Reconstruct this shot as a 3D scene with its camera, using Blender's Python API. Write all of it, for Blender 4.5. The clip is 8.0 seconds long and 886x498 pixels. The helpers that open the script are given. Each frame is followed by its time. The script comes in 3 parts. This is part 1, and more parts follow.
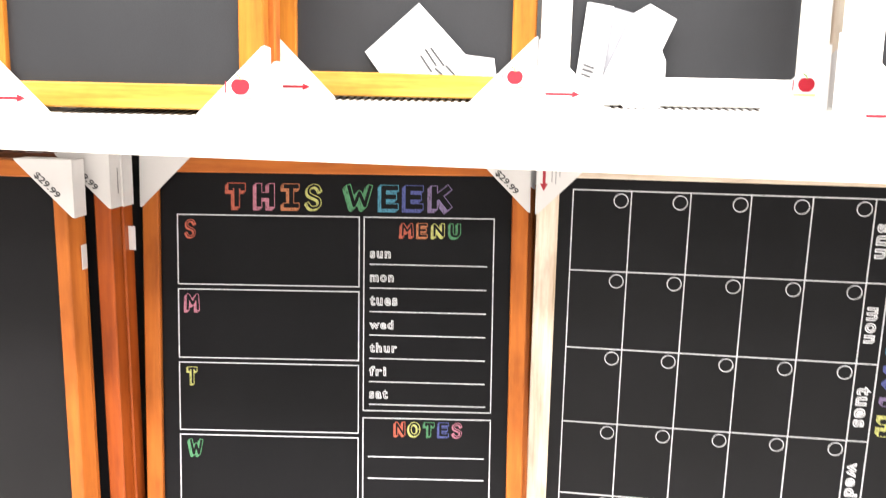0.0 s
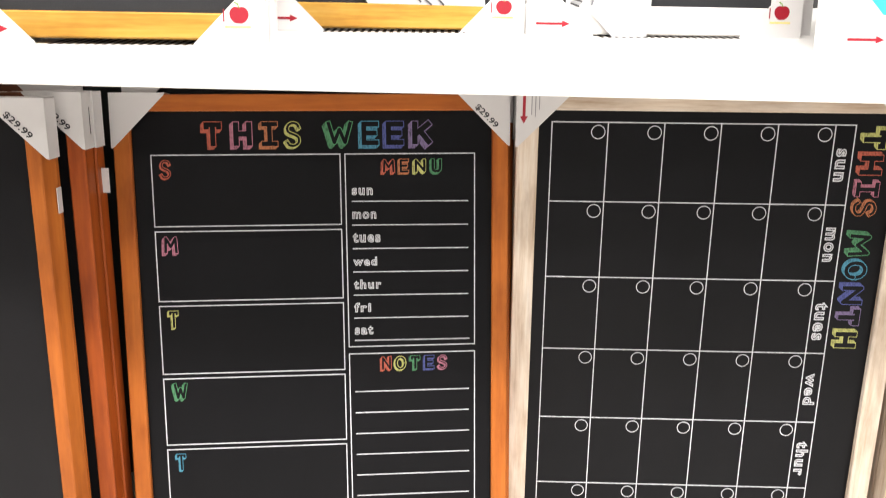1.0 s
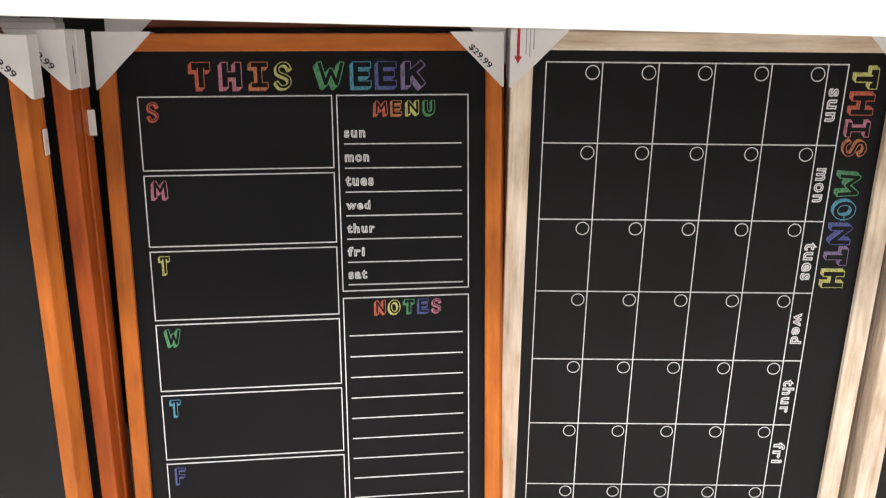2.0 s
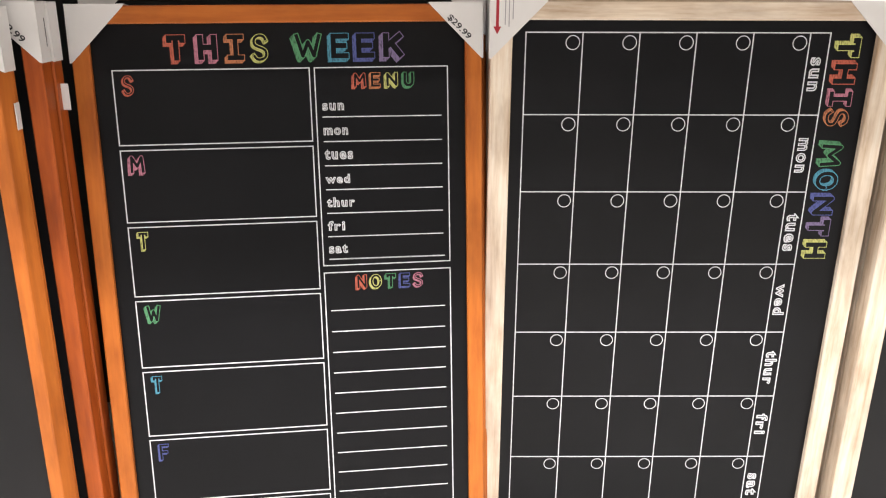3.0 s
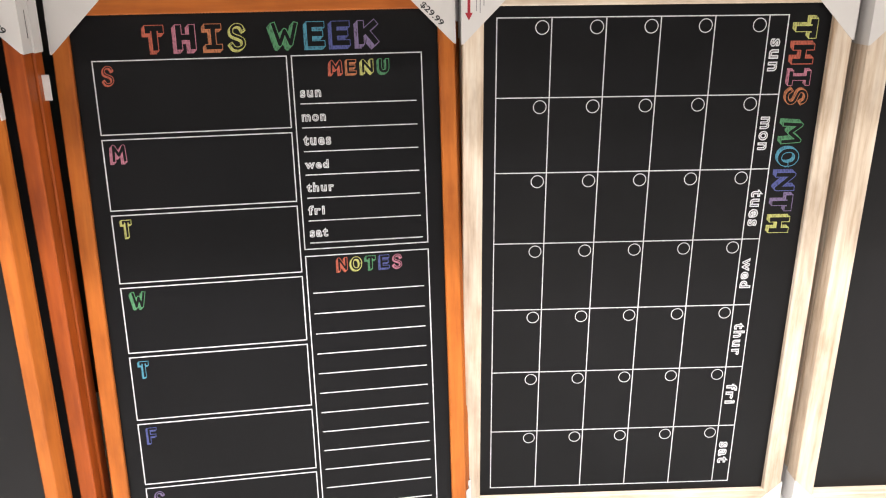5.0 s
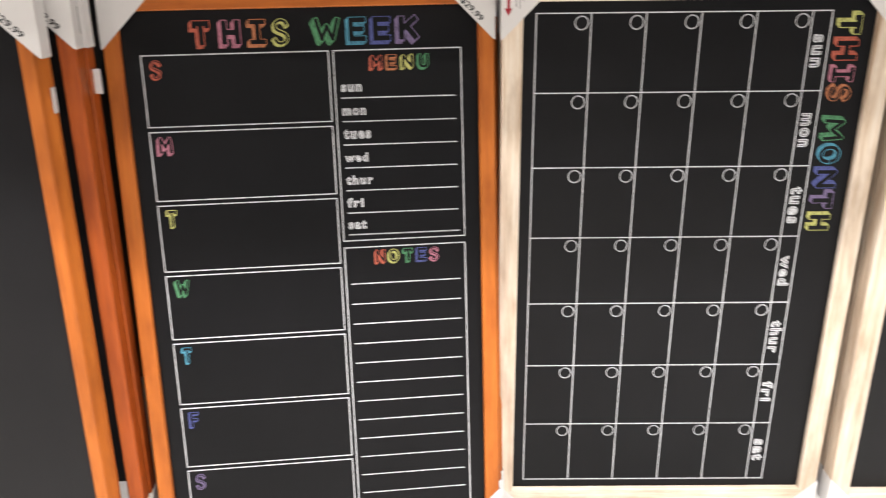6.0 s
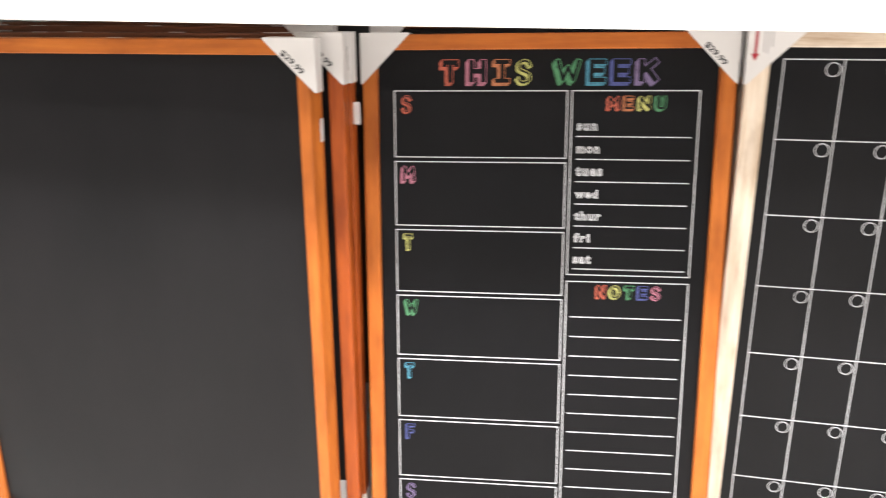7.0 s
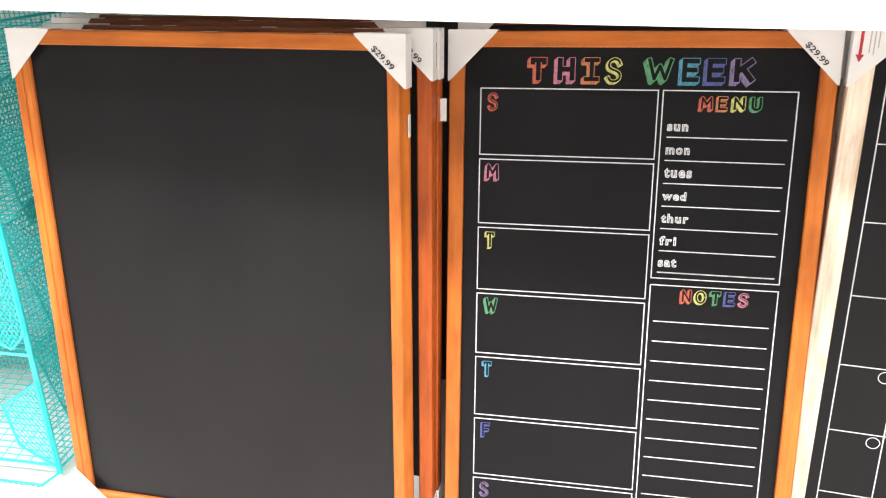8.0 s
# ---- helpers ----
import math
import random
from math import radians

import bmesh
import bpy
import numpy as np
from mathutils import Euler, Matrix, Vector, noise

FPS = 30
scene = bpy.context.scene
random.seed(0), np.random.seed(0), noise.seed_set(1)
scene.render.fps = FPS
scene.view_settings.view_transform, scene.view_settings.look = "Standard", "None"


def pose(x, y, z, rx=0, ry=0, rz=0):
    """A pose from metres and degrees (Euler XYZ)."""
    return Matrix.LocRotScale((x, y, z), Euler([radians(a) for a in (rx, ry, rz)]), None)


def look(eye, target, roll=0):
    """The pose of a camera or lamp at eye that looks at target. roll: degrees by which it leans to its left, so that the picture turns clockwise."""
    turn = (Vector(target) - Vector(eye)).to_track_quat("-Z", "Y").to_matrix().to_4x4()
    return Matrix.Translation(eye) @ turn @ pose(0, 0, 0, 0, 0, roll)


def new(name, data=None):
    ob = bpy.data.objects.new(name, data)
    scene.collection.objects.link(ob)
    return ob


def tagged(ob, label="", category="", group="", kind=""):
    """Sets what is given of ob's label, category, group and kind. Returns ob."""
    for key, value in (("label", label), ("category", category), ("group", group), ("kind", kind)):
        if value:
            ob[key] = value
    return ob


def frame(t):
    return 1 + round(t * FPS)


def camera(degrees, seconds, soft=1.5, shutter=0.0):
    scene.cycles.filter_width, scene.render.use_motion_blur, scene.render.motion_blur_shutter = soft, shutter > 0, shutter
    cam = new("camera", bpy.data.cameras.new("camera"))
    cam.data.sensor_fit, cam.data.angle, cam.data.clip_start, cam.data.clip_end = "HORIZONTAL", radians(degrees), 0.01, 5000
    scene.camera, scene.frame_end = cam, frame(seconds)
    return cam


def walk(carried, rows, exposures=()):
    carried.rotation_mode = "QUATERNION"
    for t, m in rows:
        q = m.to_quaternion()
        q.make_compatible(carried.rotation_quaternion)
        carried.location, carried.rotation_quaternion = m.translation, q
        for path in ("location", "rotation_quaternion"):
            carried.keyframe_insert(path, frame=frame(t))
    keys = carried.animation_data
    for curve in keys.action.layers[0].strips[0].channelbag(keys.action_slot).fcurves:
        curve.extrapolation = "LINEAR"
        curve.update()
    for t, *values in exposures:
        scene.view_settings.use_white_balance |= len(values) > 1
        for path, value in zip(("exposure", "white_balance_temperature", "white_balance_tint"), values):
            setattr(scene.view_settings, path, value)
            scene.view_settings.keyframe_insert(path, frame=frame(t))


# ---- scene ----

# ======================================================================
# camera and walk
cam = camera(58.07, 8.0, soft=1.1, shutter=0.5)
PATH = [
    (0.0, (0.2020, -1.2206, 1.3440), (0.1680, 0.0858, 0.9975), 0.55),
    (0.5, (0.1416, -1.2247, 1.3294), (0.1988, 0.0642, 0.9393), 0.37),
    (1.0, (0.1014, -1.2397, 1.3196), (0.2042, 0.0367, 0.8989), 0.50),
    (1.5, (0.0826, -1.2453, 1.3037), (0.2020, 0.0186, 0.8492), 0.61),
    (2.0, (0.0719, -1.2403, 1.2937), (0.2148, 0.0110, 0.8074), 0.67),
    (2.2, (0.0807, -1.2439, 1.2822), (0.2201, 0.0032, 0.7941), 0.59),
    (3.3, (0.0946, -1.2407, 1.2792), (0.2543, -0.0097, 0.7596), 0.19),
    (3.5, (0.0905, -1.2451, 1.2733), (0.2603, -0.0105, 0.7584), 0.18),
    (4.0, (0.0909, -1.2587, 1.2843), (0.2690, -0.0281, 0.7566), 0.22),
    (4.5, (0.1075, -1.2696, 1.2871), (0.2811, -0.0416, 0.7563), -0.14),
    (4.7, (0.1011, -1.2753, 1.2765), (0.2867, -0.0457, 0.7524), -0.27),
    (5.8, (0.0809, -1.2937, 1.2895), (0.2525, -0.0719, 0.7418), -0.26),
    (6.0, (0.0854, -1.2957, 1.2886), (0.2115, -0.0650, 0.7460), -0.58),
    (6.2, (0.0755, -1.3018, 1.2926), (0.1577, -0.0659, 0.7572), -0.88),
    (6.5, (0.0337, -1.3099, 1.3103), (0.0150, -0.0630, 0.7858), -1.16),
    (6.8, (0.0150, -1.3239, 1.3252), (-0.0917, -0.0799, 0.8108), -1.40),
    (7.0, (-0.0031, -1.3254, 1.3252), (-0.1636, -0.0841, 0.8190), -1.48),
    (7.5, (-0.0385, -1.3298, 1.3329), (-0.2638, -0.0985, 0.8299), -1.61),
    (8.0, (-0.0452, -1.3258, 1.3248), (-0.3006, -0.1041, 0.8179), -1.50),
]
walk(cam, [(t, look(eye, target, roll)) for t, eye, target, roll in PATH], exposures=[(0.0, 0.26), (0.5, -0.09), (1.0, -0.48), (2.0, -0.68), (3.5, -0.20), (4.5, -0.22), (6.0, -0.34), (6.5, -0.31), (7.0, 0.02), (8.0, 0.17)])

# ======================================================================
# world and lights: a closed shop hall lit by ceiling strips
world = bpy.data.worlds.new("shop_air")
scene.world = world
world.use_nodes = True
world.node_tree.nodes["Background"].inputs[0].default_value = (0.9, 0.95, 1.0, 1)
world.node_tree.nodes["Background"].inputs[1].default_value = 0.05

CEIL = 3.5
STRIPS = [(-0.55, 120.0), (-1.6, 325.0), (-2.9, 132.0), (-5.2, 112.0)]      # y of each row of ceiling strips, watts


def strip_lamp(y, watts):
    la = bpy.data.lights.new("strip_lamp", "AREA")
    la.shape, la.size, la.size_y, la.energy = "RECTANGLE", 7.0, 0.30, watts
    la.color = (1.0, 0.96, 0.925)
    ob = new("strip_lamp", la)
    ob.matrix_world = pose(0, y, CEIL - 0.14)


for sy, watts in STRIPS:
    strip_lamp(sy, watts)


# ======================================================================
# materials
def material(name):
    m = bpy.data.materials.new(name)
    m.use_nodes = True
    return m, m.node_tree.nodes, m.node_tree.links, m.node_tree.nodes["Principled BSDF"]


def ramp(nodes, links, fac, stops):
    r = nodes.new("ShaderNodeValToRGB")
    while len(r.color_ramp.elements) < len(stops):
        r.color_ramp.elements.new(0.5)
    for e, (p, c) in zip(r.color_ramp.elements, stops):
        e.position, e.color = p, (*c, 1)
    links.new(fac, r.inputs[0])
    return r.outputs[0]


def noise_tex(nodes, links, scale, detail=4.0, mapping=(1, 1, 1), rough=0.55):
    co = nodes.new("ShaderNodeTexCoord")
    mp = nodes.new("ShaderNodeMapping")
    mp.inputs["Scale"].default_value = mapping
    n = nodes.new("ShaderNodeTexNoise")
    n.inputs["Scale"].default_value, n.inputs["Detail"].default_value, n.inputs["Roughness"].default_value = scale, detail, rough
    links.new(co.outputs["Object"], mp.inputs[0])
    links.new(mp.outputs[0], n.inputs["Vector"])
    return n.outputs["Fac"]


def mixed(nodes, links, kind, fac, a, b):
    m = nodes.new("ShaderNodeMix")
    m.data_type, m.blend_type = "RGBA", kind
    m.inputs[0].default_value = fac
    links.new(a, m.inputs[6])
    links.new(b, m.inputs[7])
    return m.outputs[2]


def bumped(nodes, links, bsdf, height, strength, distance):
    b = nodes.new("ShaderNodeBump")
    b.inputs["Strength"].default_value, b.inputs["Distance"].default_value = strength, distance
    links.new(height, b.inputs["Height"])
    links.new(b.outputs[0], bsdf.inputs["Normal"])


def wood(name, dark, mid, light, along, rough=0.42):
    """Stained wood with its grain along x ("x") or z ("z")."""
    m, nodes, links, b = material(name)
    st = (0.06, 1, 1) if along == "x" else (1, 1, 0.06)
    grain = noise_tex(nodes, links, 95, 6, st, 0.62)
    c1 = ramp(nodes, links, grain, [(0.28, dark), (0.5, mid), (0.74, light)])
    broad = noise_tex(nodes, links, 24, 4, (0.3, 1, 1) if along == "x" else (1, 1, 0.3), 0.6)
    c2 = ramp(nodes, links, broad, [(0.34, (0.74, 0.69, 0.65)), (0.52, (0.97, 0.96, 0.95)), (0.7, (1.08, 1.08, 1.08))])
    knots = ramp(nodes, links, noise_tex(nodes, links, 13, 3, (0.45, 1, 1) if along == "x" else (1, 1, 0.45), 0.5), [(0.60, (1.0, 1.0, 1.0)), (0.70, (0.90, 0.86, 0.83)), (0.78, (0.74, 0.66, 0.60))])
    c2 = mixed(nodes, links, "MULTIPLY", 1.0, c2, knots)
    info = nodes.new("ShaderNodeObjectInfo")
    tint = ramp(nodes, links, info.outputs["Random"], [(0.0, (0.86, 0.84, 0.82)), (1.0, (1.0, 1.0, 1.0))])
    col = mixed(nodes, links, "MULTIPLY", 1.0, mixed(nodes, links, "MULTIPLY", 1.0, c1, c2), tint)
    links.new(col, b.inputs["Base Color"])
    b.inputs["Roughness"].default_value = rough
    b.inputs["Specular IOR Level"].default_value = 0.28
    bumped(nodes, links, b, grain, 0.12, 0.001)
    return m


def plain(name, color, rough=0.6, scale=30, spread=0.12, bump=0.05, metal=0.0, fine=260):
    """A surface with faint blotches at one scale and a fine tooth at another."""
    m, nodes, links, b = material(name)
    lo = tuple(c * (1 - spread) for c in color)
    col = ramp(nodes, links, noise_tex(nodes, links, scale, 4), [(0.3, lo), (0.7, color)])
    links.new(col, b.inputs["Base Color"])
    b.inputs["Roughness"].default_value, b.inputs["Metallic"].default_value = rough, metal
    bumped(nodes, links, b, noise_tex(nodes, links, fine, 3), bump, 0.0006)
    return m


def chalkboard(name, base, dusty, rough, gloss):
    m, nodes, links, b = material(name)
    fine = noise_tex(nodes, links, 900, 2)
    smear = noise_tex(nodes, links, 5, 5, (1, 1, 0.45), 0.6)
    c = ramp(nodes, links, smear, [(0.35, base), (0.75, dusty)])
    f = ramp(nodes, links, fine, [(0.35, (0.8, 0.8, 0.8)), (0.7, (1.15, 1.15, 1.15))])
    links.new(mixed(nodes, links, "MULTIPLY", 1.0, c, f), b.inputs["Base Color"])
    b.inputs["Roughness"].default_value = rough
    b.inputs["Specular IOR Level"].default_value = gloss
    bumped(nodes, links, b, fine, 0.10, 0.0003)
    return m


def chalk_ink(name, color, wear=0.30):
    """Printed chalk-look ink with slightly broken coverage."""
    m, nodes, links, b = material(name)
    worn = tuple(c * wear for c in color)
    col = ramp(nodes, links, noise_tex(nodes, links, 520, 3, (1, 1, 0.3)), [(0.36, worn), (0.52, color)])
    links.new(col, b.inputs["Base Color"])
    b.inputs["Roughness"].default_value = 0.75
    return m


OR_D, OR_M, OR_L = (0.41, 0.111, 0.019), (0.495, 0.141, 0.023), (0.565, 0.179, 0.032)
WOOD_X = wood("orange_stained_wood_across", OR_D, OR_M, OR_L, "x")
WOOD_Z = wood("orange_stained_wood_upright", OR_D, OR_M, OR_L, "z")
# uprights of the stacked plain boards: stain darkened to include the stack's shade
SHADED_RED_Z = wood("shaded_red_brown_stained_wood", (0.27, 0.050, 0.009), (0.355, 0.073, 0.011), (0.43, 0.097, 0.016), "z")
# orange wood with strong light coloured in: yellow bottom rails, less lit uprights
LIT_ORANGE = ((0.43, 0.195, 0.024), (0.55, 0.31, 0.052), (0.63, 0.40, 0.098))
LIT_ORANGE_X = wood("overlit_orange_wood_across", *LIT_ORANGE, "x")
DIM_ORANGE_Z = wood("dimmer_lit_orange_wood_upright", (0.34, 0.11, 0.012), (0.44, 0.155, 0.018), (0.52, 0.21, 0.030), "z")
PALE = ((0.56, 0.42, 0.295), (0.76, 0.65, 0.53), (0.87, 0.81, 0.73))
PALE_X = wood("pale_bare_wood_across", *PALE, "x", 0.6)
PALE_Z = wood("pale_bare_wood_upright", *PALE, "z", 0.6)
# cross rails of stacked boards: shade under the shelf put into the wood colour
SHADED_BROWN_X = wood("shaded_wood_across", (0.10, 0.032, 0.012), (0.16, 0.052, 0.02), (0.21, 0.075, 0.03), "x", 0.6)
WHITE_WOOD = plain("white_painted_wood", (0.80, 0.78, 0.75), 0.45, 12, 0.07)
BOARD_BLACK = chalkboard("black_board_face", (0.0041, 0.0042, 0.0053), (0.0067, 0.0067, 0.0081), 0.36, 0.17)
BOARD_GREY = chalkboard("plain_board_face", (0.0070, 0.0070, 0.0082), (0.0118, 0.0115, 0.0127), 0.34, 0.20)
BOARD_SLATE = chalkboard("slate_grey_board_face", (0.026, 0.027, 0.030), (0.036, 0.037, 0.041), 0.42, 0.25)
BACKING = plain("dark_hardboard_back", (0.030, 0.022, 0.018), 0.8)
INK_WHITE = chalk_ink("white_ink", (0.68, 0.69, 0.725), 0.84)
INK_BLACK = chalkboard("black_ink", (0.0041, 0.0042, 0.0053), (0.0067, 0.0067, 0.0081), 0.36, 0.17)
INK_COLOURS = {"red": (0.56, 0.125, 0.075), "orange": (0.58, 0.21, 0.09), "pink": (0.54, 0.20, 0.28), "yellow": (0.60, 0.60, 0.19), "green": (0.085, 0.29, 0.135),
               "cyan": (0.075, 0.30, 0.43), "blue": (0.085, 0.105, 0.33), "purple": (0.22, 0.165, 0.32)}
INKS = {k: chalk_ink(k + "_ink", c, 0.66) for k, c in INK_COLOURS.items()}
SIDES = {k: chalk_ink(k + "_hatched_ink", tuple(0.86 * v for v in c), 0.38) for k, c in INK_COLOURS.items()}
PAPER = plain("white_paperboard", (0.68, 0.665, 0.66), 0.55, 20, 0.05, 0.04)
LEAFLET = plain("white_leaflet_paper", (0.50, 0.50, 0.515), 0.6, 20, 0.05, 0.04)
PAPER_GREY = plain("grey_paper", (0.33, 0.335, 0.37), 0.6, 20, 0.05, 0.04)
CYAN_PAPER = plain("cyan_paper", (0.05, 0.50, 0.55), 0.5)
PRINT_DARK = plain("dark_print", (0.035, 0.035, 0.04), 0.6)
PRINT_GREY = plain("grey_print", (0.33, 0.33, 0.34), 0.6)
PRINT_RED = plain("red_print", (0.36, 0.008, 0.023), 0.5)
PRINT_INK = plain("black_print", (0.06, 0.06, 0.065), 0.6)
PRINT_YELLOW = plain("yellow_print", (0.83, 0.72, 0.25), 0.5)
PRINT_GREEN = plain("green_print", (0.20, 0.36, 0.06), 0.5)
SHELF_WHITE = plain("white_enamelled_steel", (0.80, 0.79, 0.77), 0.38, 9, 0.05, 0.03)
# back panel steel coloured dark for the deep shade in gaps between boards
BACK_SHADED = plain("shade_dark_steel", (0.045, 0.044, 0.043), 0.6, 9, 0.1)
SHELF_DARK = plain("shelf_slot_dark", (0.022, 0.014, 0.010), 0.7)
STAPLE = plain("staple_steel", (0.72, 0.71, 0.69), 0.4, 60, 0.1, 0.03, 0.25)
TEAL = plain("teal_wire_enamel", (0.03, 0.58, 0.60), 0.35, 40, 0.12)
FLOOR = plain("shop_floor_vinyl", (0.76, 0.73, 0.70), 0.3, 2.0, 0.2)
WALL = plain("shop_wall_paint", (0.27, 0.262, 0.255), 0.8, 2.0, 0.1)
CEIL_M = plain("ceiling_panel_paint", (0.72, 0.72, 0.71), 0.9, 3.0, 0.08)
GLOW, gn, gl, gb = material("strip_diffuser")
gb.inputs["Emission Color"].default_value = (1.0, 0.96, 0.9, 1)
gb.inputs["Emission Strength"].default_value = 3.0


# ======================================================================
# mesh helpers
def box_into(bm, x0, y0, z0, x1, y1, z1, mat=0):
    vs = [bm.verts.new((x, y, z)) for x in (x0, x1) for y in (y0, y1) for z in (z0, z1)]
    for ids in ((0, 1, 3, 2), (4, 6, 7, 5), (0, 4, 5, 1), (2, 3, 7, 6), (0, 2, 6, 4), (1, 5, 7, 3)):
        bm.faces.new([vs[i] for i in ids]).material_index = mat


def prism_into(bm, pts, y0, y1, mat=0):
    """A flat outline in x and z, thick from y0 to y1."""
    a = [bm.verts.new((x, y0, z)) for x, z in pts]
    b = [bm.verts.new((x, y1, z)) for x, z in pts]
    n = len(pts)
    bm.faces.new(a).material_index = mat
    bm.faces.new(b[::-1]).material_index = mat
    for i in range(n):
        bm.faces.new((a[i], b[i], b[(i + 1) % n], a[(i + 1) % n])).material_index = mat


def rod_into(bm, p, q, r, sides=5, mat=0):
    p, q = Vector(p), Vector(q)
    d = (q - p).normalized()
    s = d.orthogonal().normalized()
    t = d.cross(s)
    ring = [s * (r * math.cos(math.tau * i / sides)) + t * (r * math.sin(math.tau * i / sides)) for i in range(sides)]
    a, b = [bm.verts.new(p + o) for o in ring], [bm.verts.new(q + o) for o in ring]
    for i in range(sides):
        bm.faces.new((a[i], a[(i + 1) % sides], b[(i + 1) % sides], b[i])).material_index = mat
    bm.faces.new(a[::-1])
    bm.faces.new(b)


def part(name, bm, mats, parent=None, label="", bevel=0.0):
    bmesh.ops.recalc_face_normals(bm, faces=bm.faces)
    if bevel:
        bmesh.ops.bevel(bm, geom=list(bm.edges), offset=bevel, segments=2, affect="EDGES", clamp_overlap=True)
    me = bpy.data.meshes.new(name)
    bm.to_mesh(me)
    bm.free()
    for m in (mats if isinstance(mats, (list, tuple)) else [mats]):
        me.materials.append(m)
    ob = new(name, me)
    if parent:
        ob.parent = parent
    if label:
        ob["label"] = label
    return ob


def thing(name, m, label, category, group=""):
    ob = tagged(new(name), label, category, group)
    ob.empty_display_size = 0.05
    ob.matrix_world = m
    return ob


GLYPHS = {}


def glyph(text, offset):
    """Points and faces of a word in the built-in font, laid in x and z, with the word's own size."""
    key = (text, offset)
    if key not in GLYPHS:
        cu = bpy.data.curves.new("glyph", "FONT")
        cu.body, cu.size, cu.offset, cu.resolution_u = text, 1.0, offset, 3
        cu.space_character = 1.0 if "$" in text else 1.22
        cu.dimensions, cu.fill_mode = "2D", "FRONT"
        ob = new("glyph", cu)
        dg = bpy.context.evaluated_depsgraph_get()
        me = bpy.data.meshes.new_from_object(ob.evaluated_get(dg))
        GLYPHS[key] = ([tuple(v.co) for v in me.vertices], [tuple(p.vertices) for p in me.polygons])
        bpy.data.objects.remove(ob)
        bpy.data.meshes.remove(me)
        bpy.data.curves.remove(cu)
    return GLYPHS[key]


def glyph_into(bm, text, offset, place, y, mat):
    """Adds a word; place maps the word's unit box (0..1, 0..1) to x, z."""
    ref = glyph(text, 0.0)[0]
    x0, x1 = min(p[0] for p in ref), max(p[0] for p in ref)
    y0, y1 = min(p[1] for p in ref), max(p[1] for p in ref)
    pts, faces = glyph(text, offset)
    vs = []
    for p in pts:
        a, b = place((p[0] - x0) / (x1 - x0), (p[1] - y0) / (y1 - y0))
        vs.append(bm.verts.new((a, y, b)))
    for f in faces:
        try:
            bm.faces.new([vs[i] for i in f]).material_index = mat
        except ValueError:
            pass


def upright(u0, v0, u1, v1):
    return lambda a, b: (u0 + a * (u1 - u0), v0 + b * (v1 - v0))


def turned(u0, v0, u1, v1):
    """The same box read from top to bottom: the word's line runs down, its top to the right."""
    return lambda a, b: (u0 + b * (u1 - u0), v1 - a * (v1 - v0))


# centre lines of hand-drawn block letters in a unit box, x to the right and y up
STROKES = {
    "T": "0,1 1,1|.5,1 .5,0|0,1 0,.88|1,1 1,.88", "H": "0,1 0,0|1,1 1,0|0,.5 1,.5", "I": ".5,1 .5,0|0,1 1,1|0,0 1,0",
    "S": "1,.80 .82,.96 .45,1 .10,.88 .06,.66 .30,.55 .70,.46 .96,.34 .94,.12 .60,0 .22,.02 0,.18", "W": "0,1 .25,0 .5,.70 .75,0 1,1",
    "E": "0,1 0,0|0,1 1,1|0,.52 .85,.52|0,0 1,0", "K": "0,1 0,0|.90,1 .08,.45|.36,.62 .94,0", "M": "0,0 .06,1 .5,.36 .94,1 1,0", "N": "0,0 0,1 1,0 1,1",
    "U": "0,1 0,.28 .22,0 .78,0 1,.28 1,1", "F": "0,1 0,0|0,1 1,1|0,.5 .85,.5",
    "O": "1,.5 .93,.78 .72,.96 .5,1 .28,.96 .07,.78 0,.5 .07,.22 .28,.04 .5,0 .72,.04 .93,.22 1,.5",
}


def stroke_into(bm, lines, place, width, y, mat):
    """Thick strokes along the centre lines; ends are square, bends are rounded."""
    y_now = y
    hw = width / 2

    def face(pts):
        nonlocal y_now
        f = bm.faces.new([bm.verts.new((p.x, y_now, p.y)) for p in pts])
        f.material_index = mat
        y_now -= 0.000004

    for pts in lines:
        q = [Vector(place(*p)) for p in pts]
        for i in range(len(q) - 1):
            d = (q[i + 1] - q[i]).normalized()
            n = Vector((-d.y, d.x)) * hw
            e0 = d * (hw if i == 0 else 0)
            e1 = d * (hw if i == len(q) - 2 else 0)
            face([q[i] - e0 + n, q[i + 1] + e1 + n, q[i + 1] + e1 - n, q[i] - e0 - n])
        for p in q[1:-1]:
            face([p + Vector((hw * math.cos(math.tau * k / 8 + 0.39), hw * math.sin(math.tau * k / 8 + 0.39))) for k in range(8)])


def rounded(pts, n=4):
    """The same line with its bends drawn through as a smooth curve."""
    q = [Vector(p) for p in pts]
    q = [q[0] * 2 - q[1]] + q + [q[-1] * 2 - q[-2]]
    out = []
    for a, b, c, d in zip(q, q[1:], q[2:], q[3:]):
        for k in range(n):
            t = k / n
            out.append(0.5 * (2 * b + (c - a) * t + (2 * a - 5 * b + 4 * c - d) * t * t + (3 * b - a - 3 * c + d) * t ** 3))
    return [tuple(p) for p in out + [q[-2]]]


